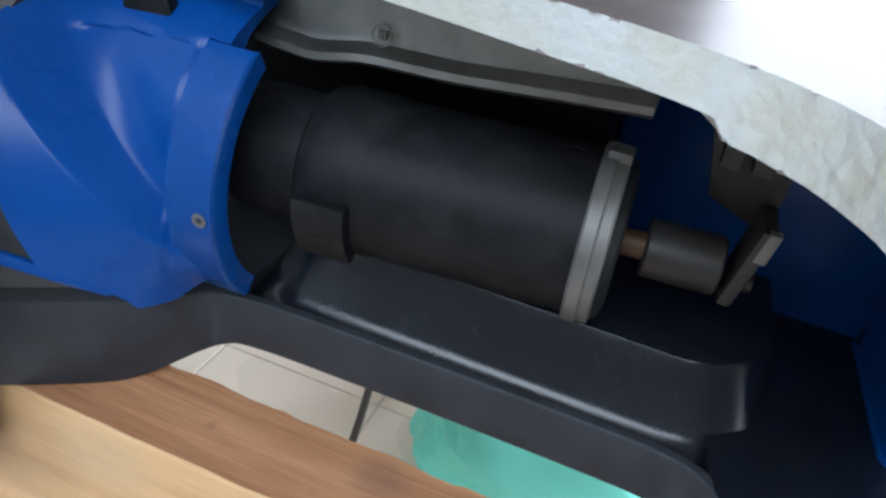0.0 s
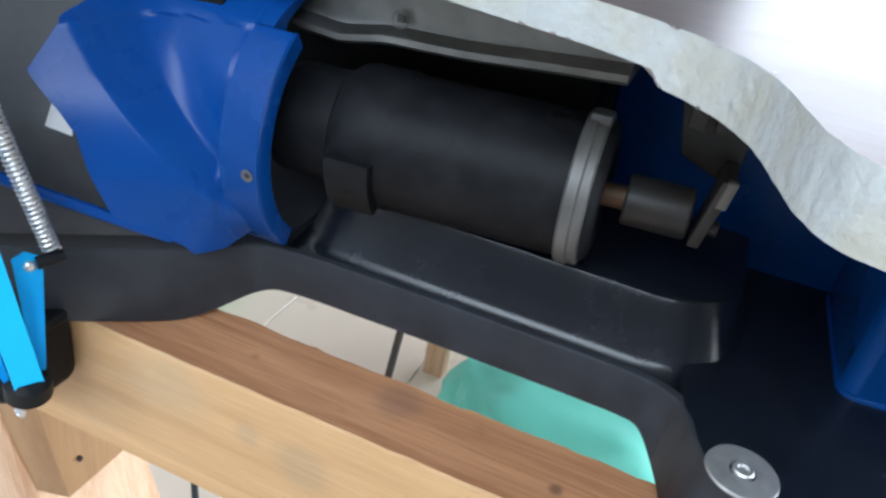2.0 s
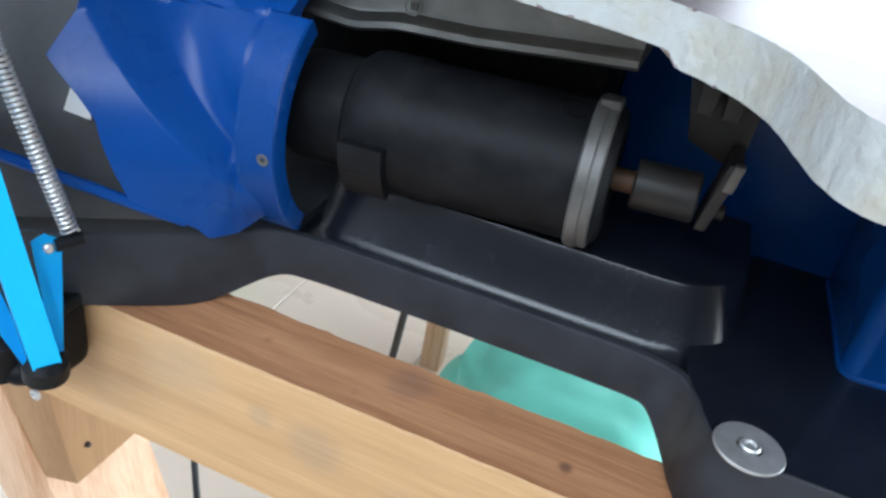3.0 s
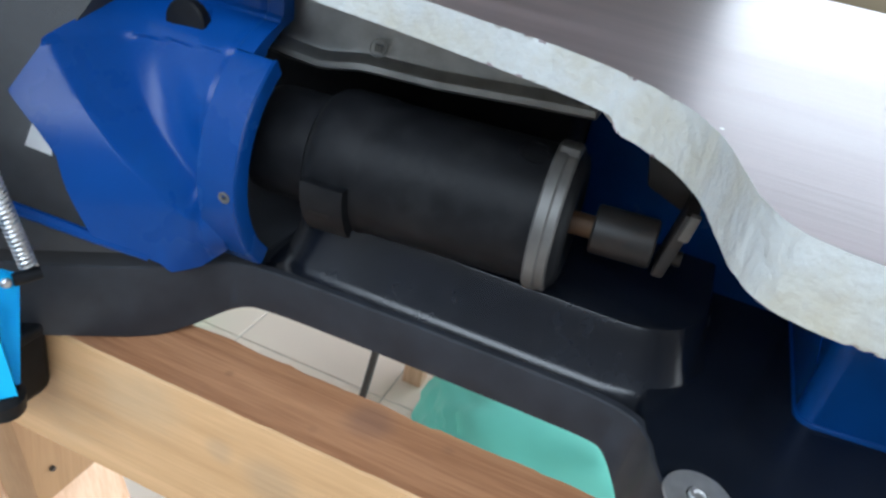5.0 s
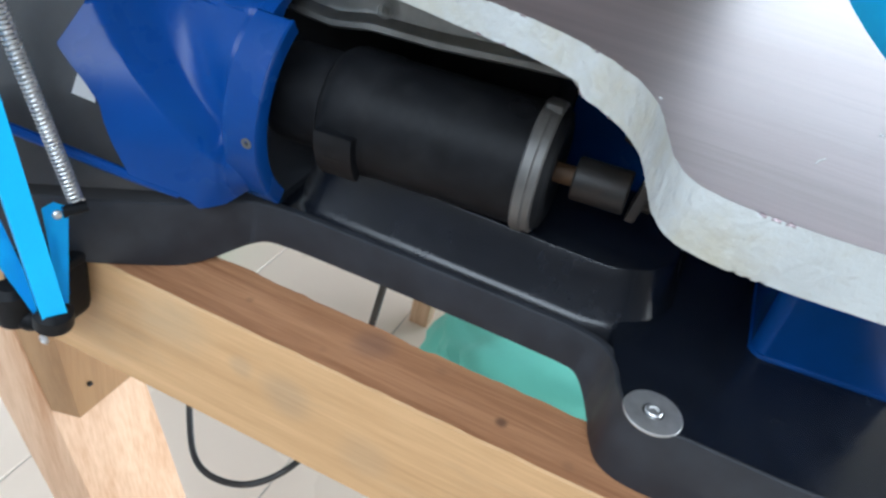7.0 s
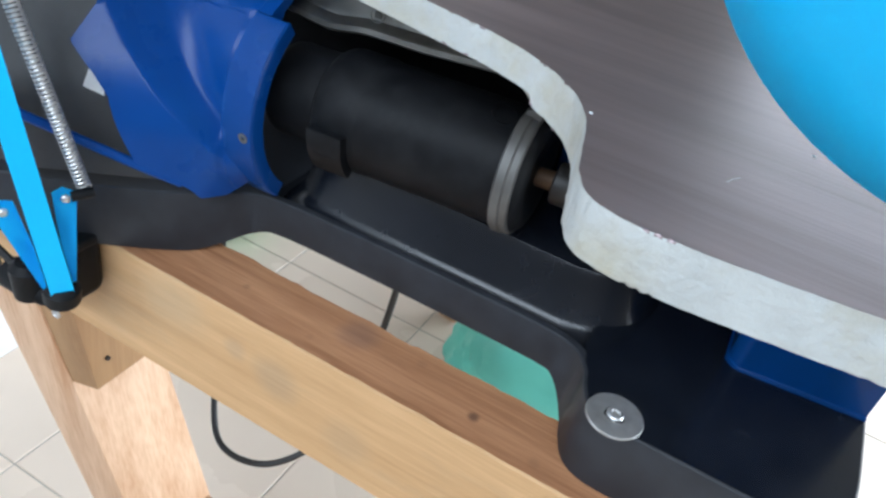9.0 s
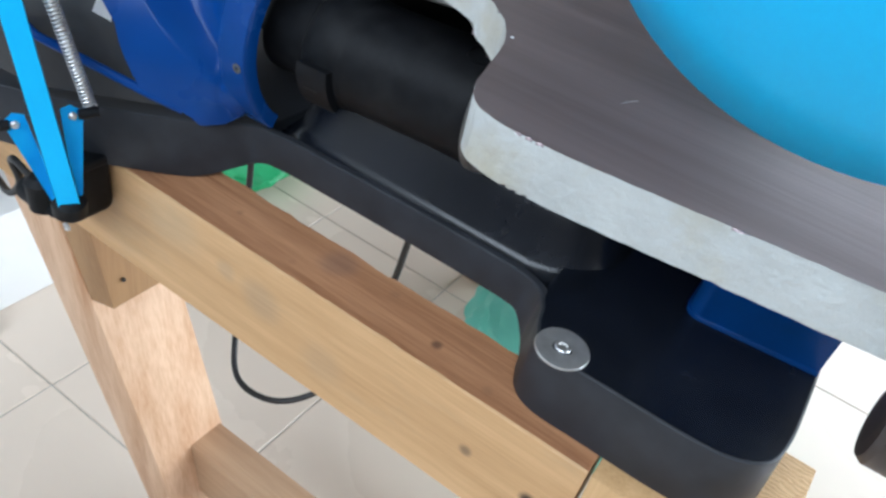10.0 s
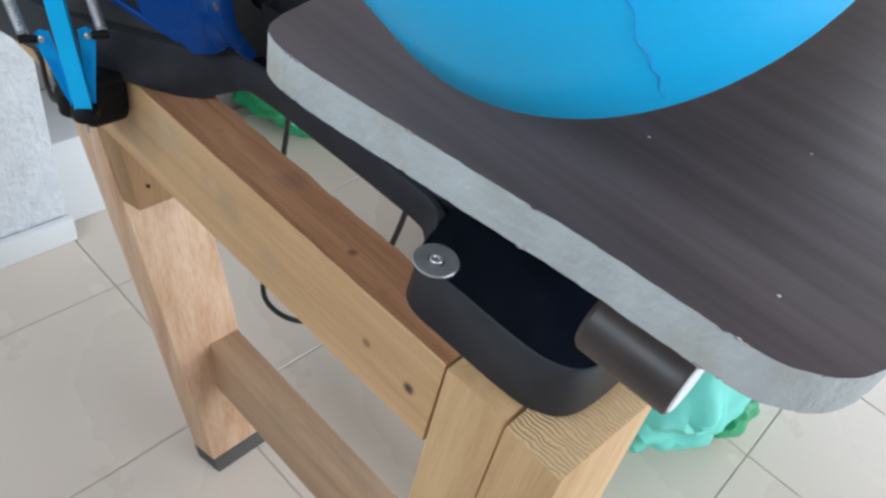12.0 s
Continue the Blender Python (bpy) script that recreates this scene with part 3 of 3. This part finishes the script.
def face_y(x, z):
    cyl = 0.100 - math.sqrt(max(0.0004, 0.070**2 - (z - 0.107) ** 2)) if abs(z - 0.107) < 0.069 else 0.082
    flat = 0.021 + 0.70 * (x + 0.022) + (7.5 * max(0.0, z - 0.085) ** 2 if z < 0.135 else (z - 0.11) * 0.75)
    low = ease((0.082 - z) / 0.028)
    d = ((x + 0.031) * 1.05 + (z - 0.101) - 1.6 * (x + 0.031) ** 2) / 1.45
    scoop = 1 - (1 - min(1.0, max(0.0, d / 0.046))) ** 2.2
    w = max(scoop, ease((x + 0.023) / 0.032) * low)
    y = cyl * w + flat * (1 - w)
    y += 0.0090 * min(1.0, max(0.0, d / 0.010)) * (1 - ease((d - 0.010) / 0.034)) * ease((-0.004 - x) / 0.012)
    y += 0.0012 * ease((x + 0.0135) / 0.003) * ease((-0.0085 - x) / 0.001)
    y -= 0.0024 * ease((z - 0.1612 - 0.09 * x) / 0.0022)
    return y
bm = bmesh.new()
NU, NV = 110, 90
grid = []
for j in range(NV + 1):
    z = 0.050 + (0.195 - 0.050) * j / NV
    xl = lerp_table(LEFT, z)
    xr = 0.0 - 0.012 * max(0, (0.062 - z) / 0.012)
    grid.append([bm.verts.new((xl + (xr - xl) * i / NU, face_y(xl + (xr - xl) * i / NU, z), z)) for i in range(NU + 1)])
for j in range(NV):
    for i in range(NU):
        bm.faces.new((grid[j][i], grid[j][i + 1], grid[j + 1][i + 1], grid[j + 1][i]))
geo = bmesh.ops.extrude_face_region(bm, geom=bm.faces[:])
for v in geo["geom"]:
    if isinstance(v, bmesh.types.BMVert):
        v.co.y += 0.012
housing = part("housing", bm, M_BLUE, saw, "glossy blue cast housing")
# flange ring with a small lug
bm = bmesh.new()
grid = []
ANG = np.linspace(radians(-50), radians(52), 40)
for a in ANG:
    cy, cz = 0.100 - 0.0715 * math.cos(a), 0.107 + 0.0715 * math.sin(a)
    iy, iz = 0.100 - 0.062 * math.cos(a), 0.107 + 0.062 * math.sin(a)
    grid.append([bm.verts.new(p) for p in ((-0.0095, cy + 0.001, cz), (-0.0085, cy - 0.0014, cz), (0.0115, cy - 0.0008, cz), (0.0125, cy + 0.001, cz), (0.0125, iy, iz), (-0.0095, iy, iz))])
for a, b in zip(grid, grid[1:]):
    for k in range(6):
        bm.faces.new((a[k], a[(k + 1) % 6], b[(k + 1) % 6], b[k]))
bm.faces.new(grid[0])
bm.faces.new(grid[-1][::-1])
flange = part("flange", bm, M_BLUE, housing)
hole = Vector((0.0068, 0.0292, 0.1008))
part("screw_hole", lathe([(0, 0.0014), (0, 0.0030), (0.0006, 0.0032), (0.0009, 0.0026), (0.0005, 0.0014)], hole - Vector((0, 0.0012, 0)), (0, -1, -0.1), 20, closed=True), M_BAND, flange)
# Near-black pin puts in the shade of the empty hole.
part("hole_shade", rod(hole + Vector((0, 0.002, 0)), hole - Vector((0, 0.0014, 0)), 0.0016, 12), M_CABLE, flange)
# Black disc on the face paints the shade inside the open port.
part("port", rod((-0.042, face_y(-0.042, 0.166) + 0.006, 0.166), (-0.042, face_y(-0.042, 0.166) - 0.0012, 0.166), 0.0115, 32, 0.001), M_RUBBER, housing, "black disc for the shaded inside of the round port")
# dark side panel, blue rail below it, paper tag
bm = bmesh.new()
grid = []
for j in range(21):
    z = 0.056 + 0.15 * j / 20
    xr = lerp_table(LEFT, z) + 0.001
    row = []
    for i in range(21):
        x = xr + (-0.36 - xr) * (i / 20) ** 1.3
        flat = 0.021 + 0.70 * (max(x, -0.11) + 0.022) + 0.10 * min(0, x + 0.11) + max(0.0, z - 0.11) * 0.75
        row.append(bm.verts.new((x, flat + 0.010, z)))
    grid.append(row)
for j in range(20):
    for i in range(20):
        bm.faces.new((grid[j][i], grid[j][i + 1], grid[j + 1][i + 1], grid[j + 1][i]))
geo = bmesh.ops.extrude_face_region(bm, geom=bm.faces[:])
for v in geo["geom"]:
    if isinstance(v, bmesh.types.BMVert):
        v.co.y += 0.02
part("side_panel", bm, M_PANEL, saw, "charcoal grained plastic side panel")
def flat_y(x, z):
    return 0.021 + 0.70 * (max(x, -0.11) + 0.022) + 0.10 * min(0, x + 0.11) + max(0.0, z - 0.11) * 0.75
bm = sweep([(-0.030, flat_y(-0.030, 0.06) + 0.003, 0.0585), (-0.047, flat_y(-0.047, 0.068) + 0.003, 0.0665), (-0.066, flat_y(-0.066, 0.078) + 0.003, 0.0765), (-0.10, flat_y(-0.10, 0.09) + 0.003, 0.094), (-0.2, flat_y(-0.2, 0.12) + 0.003, 0.14)], 0.0030, 10)
part("rail", bm, M_BLUE, housing)
tag = [(-0.0740, 0.1135), (-0.0635, 0.1100), (-0.0645, 0.1125), (-0.0715, 0.1220), (-0.0750, 0.1225)]
bm = bmesh.new()
bmesh.ops.solidify(bm, geom=[bm.faces.new([bm.verts.new((x, flat_y(x, z) + 0.004, z)) for x, z in tag])], thickness=0.0004)
part("paper_tag", bm, M_WHITE, saw, "white paper tag")

# rear frame, blue right-hand frame
part("rear_frame", box(0.140, 0.40, 0.2120, 0.26, 0.0365, 0.1975, 0.004), M_FRAMEBLUE, saw, "blue rear frame of the saw")
# Added black box: fills the dark gap behind the motor, stops light leaking.
part("dark_backing", box(-0.10, 0.1395, 0.15, 0.255, 0.0560, 0.1975, 0.004), M_RUBBER, saw, "added black backing for the dark gap behind the motor")
corner = [(0.2945, 0.205)] + [(0.3035 - 0.009 * math.cos(radians(a)), 0.1145 - 0.009 * math.sin(radians(a))) for a in range(0, 91, 9)] + [(0.372, 0.1125), (0.372, 0.205)]
bm = prism(corner, 0.0446, 0.1975, 0.001, 1)
right_frame = part("right_frame", bm, M_FRAMEBLUE, saw, "blue cast table support with a rounded edge")
lip = [(0.2932, 0.205)] + [(0.3032 - 0.010 * math.cos(radians(a)), 0.1140 - 0.010 * math.sin(radians(a))) for a in range(0, 91, 9)] + [(0.3725, 0.1112), (0.3725, 0.205)]
part("foot_lip", prism(lip, 0.0443, 0.0475, 0.0008, 2), M_FRAMEBLUE, right_frame, "narrow blue lip along the foot")
# trunnion casting below the table
bm = bmesh.new()
line = [(-0.03, 0.160, 0.178), (0.0, 0.156, 0.178), (0.02, 0.155, 0.178), (0.043, 0.160, 0.179), (0.082, 0.162, 0.179), (0.127, 0.167, 0.179), (0.158, 0.170, 0.179)]
prev = None
for x in np.linspace(-0.06, 0.158, 40):
    zb = lerp_table([(a, b) for a, b, c in line], x)
    cur = [bm.verts.new((x, y, z)) for y, z in ((0.086, zb), (0.083, zb + 0.002), (0.0835, zb + 0.005), (0.089, zb + 0.009), (0.090, zb + 0.0125), (0.088, 0.1975), (0.13, 0.1975), (0.13, zb))]
    if prev:
        for k in range(8):
            bm.faces.new((prev[k], prev[(k + 1) % 8], cur[(k + 1) % 8], cur[k]))
    else:
        bm.faces.new(cur)
    prev = cur
bm.faces.new(prev[::-1])
trunnion = part("trunnion", bm, M_CAST, saw, "dull cast aluminium trunnion below the table")
mark = Vector((0.049, 0.0862, 0.1735))
part("cast_mark", lathe([(0, 0.0040), (0, 0.0046), (0.0006, 0.0045), (0.0006, 0.0041)], mark, (0, -1, 0.3), 28, closed=True), M_CAST, trunnion)
for dx in (-0.0013, 0.0, 0.0015):
    part("cast_stroke", box(mark.x + dx - 0.0003, mark.x + dx + 0.0003, mark.y - 0.0012, mark.y + 0.001, mark.z - 0.0018, mark.z + 0.0018, 0), M_CAST, trunnion)

# table
edge = smooth_line([(-0.10, 0.052, 0), (0.0, 0.036, 0), (0.06, 0.0245, 0), (0.09, 0.018, 0), (0.12, 0.0105, 0), (0.145, 0.0045, 0), (0.163, -0.002, 0), (0.178, -0.0105, 0), (0.194, -0.0245, 0), (0.2045, -0.0425, 0), (0.2102, -0.062, 0), (0.2152, -0.079, 0), (0.2235, -0.0902, 0), (0.240, -0.0938, 0), (0.262, -0.0925, 0), (0.298, -0.0885, 0), (0.34, -0.0835, 0), (0.376, -0.0792, 0), (0.419, -0.0762, 0), (0.443, -0.0725, 0), (0.457, -0.063, 0), (0.4655, -0.048, 0), (0.470, -0.02, 0), (0.472, 0.01, 0)], 16)
outline = [(p.x + 0.0004 * noise.noise((p.x * 160, p.y * 160, 2)), p.y + 0.0005 * noise.noise((p.x * 170, p.y * 170, 7)) + 0.00025 * noise.noise((p.x * 420, p.y * 420, 3))) for p in edge] + [(0.472, 0.33), (-0.10, 0.33)]
bm = prism(outline, 0.198, 0.216, 0.0013, 3, None, 1)
for v in bm.verts:
    if v.co.z < 0.205:
        v.co.z += 0.0042 * ease((0.1765 - v.co.x) / 0.004)
table = part("table", bm, (M_EDGE, M_TOP), saw, "brushed metal saw table with a rough pale edge")
# tilt knob under the table
knob = part("tilt_knob", lathe([(-0.009, 0.010), (-0.0084, 0.0150), (-0.006, 0.0168), (0.038, 0.0170), (0.0395, 0.0163), (0.0395, 0.0150)], (0.381, -0.021, 0.1360), (1, 0.0, 0.02), 48), M_BROWN, saw, "dark brown plastic tilt knob with a white end")
part("knob_cap", lathe([(0.0396, 0.0148), (0.0404, 0.0143), (0.0407, 0.011)], (0.381, -0.021, 0.1360), (1, 0.0, 0.02), 40), M_WHITE, knob, "white end disc")
part("knob_stem", rod((0.395, -0.012, 0.148), (0.395, -0.006, 0.1978), 0.006, 16), M_RUBBER, saw)

# ---- clamp lamp ----
lamp = thing("clamp_lamp", "light blue spring-arm lamp clamped to the beam", "lamp")
B = Vector((-0.059, -0.049, -0.002))
D = Vector((-0.154, -0.036, 0.987)).normalized()
E = B + D * 0.85
X1 = Vector((0.5, 0.866, 0)); X1 = (X1 - D * X1.dot(D)).normalized()
Y1 = D.cross(X1)
def arm(a, b, w, u, v, t=0.0012):
    own = bmesh.new()
    sec = [(-w, w), (-w, -w), (w, -w), (w, w), (w - t, w), (w - t, -w + t), (-w + t, -w + t), (-w + t, w)]
    ends = [[own.verts.new(p + u * i + v * j) for i, j in sec] for p in (a, b)]
    for k in range(8):
        own.faces.new((ends[0][k], ends[0][(k + 1) % 8], ends[1][(k + 1) % 8], ends[1][k]))
    own.faces.new(ends[0])
    own.faces.new(ends[1][::-1])
    return own
lower = part("lower_arm", arm(B, E, 0.0062, X1, Y1), M_LAMPBLUE, lamp, "light blue square steel arm")
S0 = Vector((0.307, -0.0265, 0.317))
SA = Vector((-0.014, 0.825, -0.563)).normalized()
APEX = S0 - SA * 0.118
part("upper_arm", arm(E, APEX + Vector((0, -0.005, 0.03)), 0.006, Vector((0, 1, 0)), (APEX - E).normalized().cross(Vector((0, 1, 0)))), M_LAMPBLUE, lamp)
for sgn in (-1, 1):
    bolt = B + D * 0.061 + X1 * (0.0155 * sgn)
    own = bmesh.new()
    tri = [B + D * 0.006 + X1 * 0.0068 * sgn, B + D * 0.034 + X1 * 0.0068 * sgn, bolt - X1 * 0.006 * sgn + D * 0.005, bolt + D * 0.007, bolt + X1 * 0.005 * sgn + D * 0.003, bolt + X1 * 0.005 * sgn - D * 0.004, B + D * 0.006 + X1 * 0.009 * sgn]
    f = own.faces.new([own.verts.new(p) for p in tri])
    bmesh.ops.solidify(own, geom=[f], thickness=0.0015)
    wing = part("wing_plate", own, M_LAMPBLUE, lamp, "small blue wing plate with a bolt")
    part("rivet", lathe([(0, 0.0026), (0.0012, 0.0024), (0.002, 0.0014)], bolt - Y1 * 0.001, -Y1, 16), M_STEEL, wing)
    part("spring_pin", rod(bolt + X1 * sgn * 0.003, bolt + X1 * sgn * 0.015, 0.0032, 14), M_RUBBER, wing)
    SD = Vector((-0.23, -0.10, 0.965)).normalized()
    a0 = bolt + X1 * sgn * 0.011 + SD * 0.004
    turns, length = 130, 0.30
    sx = SD.orthogonal().normalized()
    sy = SD.cross(sx)
    coil = [a0 + SD * (length * k / (turns * 10)) + 0.0036 * (sx * math.cos(k * math.pi / 5) + sy * math.sin(k * math.pi / 5)) for k in range(turns * 10 + 1)]
    part("spring", sweep(coil, 0.0007, 5), M_STEEL, lamp, "bright steel tension spring")
shade = part("shade", lathe([(-0.0, 0.096), (-0.002, 0.0968), (-0.03, 0.092), (-0.062, 0.078), (-0.090, 0.056), (-0.108, 0.036), (-0.118, 0.028), (-0.118, 0.024), (-0.106, 0.034), (-0.088, 0.054), (-0.060, 0.076), (-0.030, 0.0905), (-0.001, 0.095)], S0, SA, 96), M_LAMPBLUE, lamp, "light blue enamelled lamp shade")
# hairline crack in the enamel
CR = Vector((0.70, -0.40, -0.59)).normalized()
CT = SA.cross(CR)
crack = []
for k in range(30):
    sd = -0.075 * k / 29
    r = lerp_table([(0.0, 0.0965), (0.03, 0.0922), (0.062, 0.0782), (0.090, 0.0562)], -sd)
    a = -0.045 + 0.028 * noise.noise((k * 0.31, 2.2, 0)) + (0.10 * (1 - k / 4) ** 2 if k < 4 else 0)
    crack.append(S0 + SA * sd + (CR * math.cos(a) + CT * math.sin(a)) * (r + 0.0001))
part("crack", sweep(crack, 0.0002, 6), M_CRACK, shade)
# clamp
bm = box(-0.112, -0.079, -0.034, 0.012, 0.0005, 0.009, 0.003, 3)
box(-0.112, -0.079, -0.040, -0.0005, -0.040, 0.0088, 0.009, 4, bm)
box(-0.108, -0.078, -0.050, -0.030, -0.030, -0.014, 0.009, 4, bm)
rod((-0.096, -0.044, -0.028), (-0.094, -0.046, 0.002), 0.010, 24, 0.004, bm)
clamp = part("clamp", bm, M_RUBBER, lamp, "black plastic clamp on the beam edge")
part("pivot_socket", rod((-0.0615, -0.048, -0.010), (-0.0590, -0.0490, 0.005), 0.0105, 28, 0.003), M_RUBBER, clamp)
part("clamp_knob", rod((-0.13, -0.035, -0.03), (-0.105, -0.035, -0.03), 0.011, 20, 0.003), M_RUBBER, clamp)
for p in ((-0.0805, -0.0402, -0.036), (-0.079, -0.0402, -0.012)):
    part("screw", lathe([(0, 0.0034), (0.0012, 0.0032), (0.0018, 0.002), (0.0008, 0.0015)], p, (0, -1, 0), 16), M_STEEL, clamp)

cord = smooth_line([(-0.10, -0.036, -0.030), (-0.135, -0.036, -0.015), (-0.152, -0.032, -0.022), (-0.150, -0.030, -0.040), (-0.167, -0.030, -0.060), (-0.20, -0.022, -0.064), (-0.25, -0.006, -0.062), (-0.30, -0.004, -0.060), (-0.40, -0.004, -0.06)], 8)
part("cord", sweep(cord, 0.0028, 8), M_CABLE, lamp)

# ---- specks and scratches on the table ----
for x, y in ((0.402, 0.076), (0.274, 0.024), (0.204, -0.010), (0.355, 0.02), (0.43, -0.02)):
    part("paint_speck", lathe([(0, 0.0008), (0.0002, 0.0006)], (x, y - 0.026, 0.2159), (0, 0, 1), 8), M_WHITE, table)
for x, y, a, length in ((0.252, -0.022, 1.2, 0.008),):
    d = Vector((math.cos(a), math.sin(a), 0))
    part("scratch", sweep([Vector((x, y - 0.026, 0.216)) + d * (k * length / 5) + Vector((0, 0.0006 * math.sin(k), 0)) for k in range(6)], 0.00014, 4), M_STEEL, table)

# ---- things on the floor ----
def crumpled(name, cx, cy, sx, sy, h, material, label, category, seed):
    own = bmesh.new()
    bmesh.ops.create_icosphere(own, subdivisions=5, radius=1)
    for v in own.verts:
        p = v.co.copy()
        k = 1 + 0.16 * noise.noise(p * 2.0 + Vector((seed, 0, 0))) + 0.09 * abs(noise.noise(p * 4.5 + Vector((0, seed, 0)))) + 0.012 * noise.noise(p * 14)
        e = Vector((math.copysign(abs(p.x) ** 0.7, p.x), math.copysign(abs(p.y) ** 0.7, p.y), p.z)) * k
        v.co = Vector((cx + e.x * sx, cy + e.y * sy, FLOOR + max(0.0, h * (0.5 + 0.55 * e.z))))
    return tagged(part(name, own, material), label, category)
crumpled("plastic_bag", 0.185, 0.775, 0.25, 0.225, 0.20, M_TEAL, "crumpled teal plastic bag on the tiled floor", "bag", 3.0)
bag = bpy.data.objects["plastic_bag"]
own = bmesh.new()
bmesh.ops.create_icosphere(own, subdivisions=4, radius=1)
for v in own.verts:
    p = v.co.copy()
    k = 1 + 0.3 * noise.noise(p * 2.5 + Vector((5, 1, 0)))
    v.co = Vector((0.425 + p.x * 0.04 * k, 0.80 + p.y * 0.06 * k, FLOOR + 0.06 + p.z * 0.05 * k))
part("bag_handle", own, M_GREEN, bag, "darker green twisted handle")
crumpled("plastic_sack", -0.78, 0.80, 0.16, 0.16, 0.12, M_GREEN, "green plastic sack on the tiled floor", "sack", 8.0)
tagged(part("wood_offcut", box(-0.155, -0.115, 0.86, 0.90, FLOOR, FLOOR + 0.16, 0.002), M_LEG), "upright offcut of pine beside the bag", "wood offcut")
loop = smooth_line([(0.03, 0.262, 0.03), (0.02, 0.30, 0.0), (-0.01, 0.33, -0.12), (-0.028, 0.330, -0.29), (-0.045, 0.305, -0.41), (-0.075, 0.272, -0.485), (-0.118, 0.230, -0.505), (-0.182, 0.226, -0.505), (-0.237, 0.276, -0.475), (-0.262, 0.31, -0.36), (-0.262, 0.32, -0.18), (-0.25, 0.28, -0.05), (-0.24, 0.24, 0.002)], 10)
tagged(part("power_cable", sweep(loop, 0.0042, 10), M_CABLE), "black power cable hanging in a loop behind the beam", "cable")

# ---- floor tiles ----
TS, GAP = 0.33, 0.0028
tile_me = finish("tile", box(-TS / 2 + GAP / 2, TS / 2 - GAP / 2, -TS / 2 + GAP / 2, TS / 2 - GAP / 2, -0.006, 0.0, 0.0012, 1), M_TILE)
for i in range(-2, 10):
    for j in range(-8, 9):
        x, y = -0.165 + TS * (i + 0.5), 0.135 + TS * (j + 0.5)
        ob = new("tile", tile_me)
        ob.location, ob.parent = (x, y, FLOOR), floor
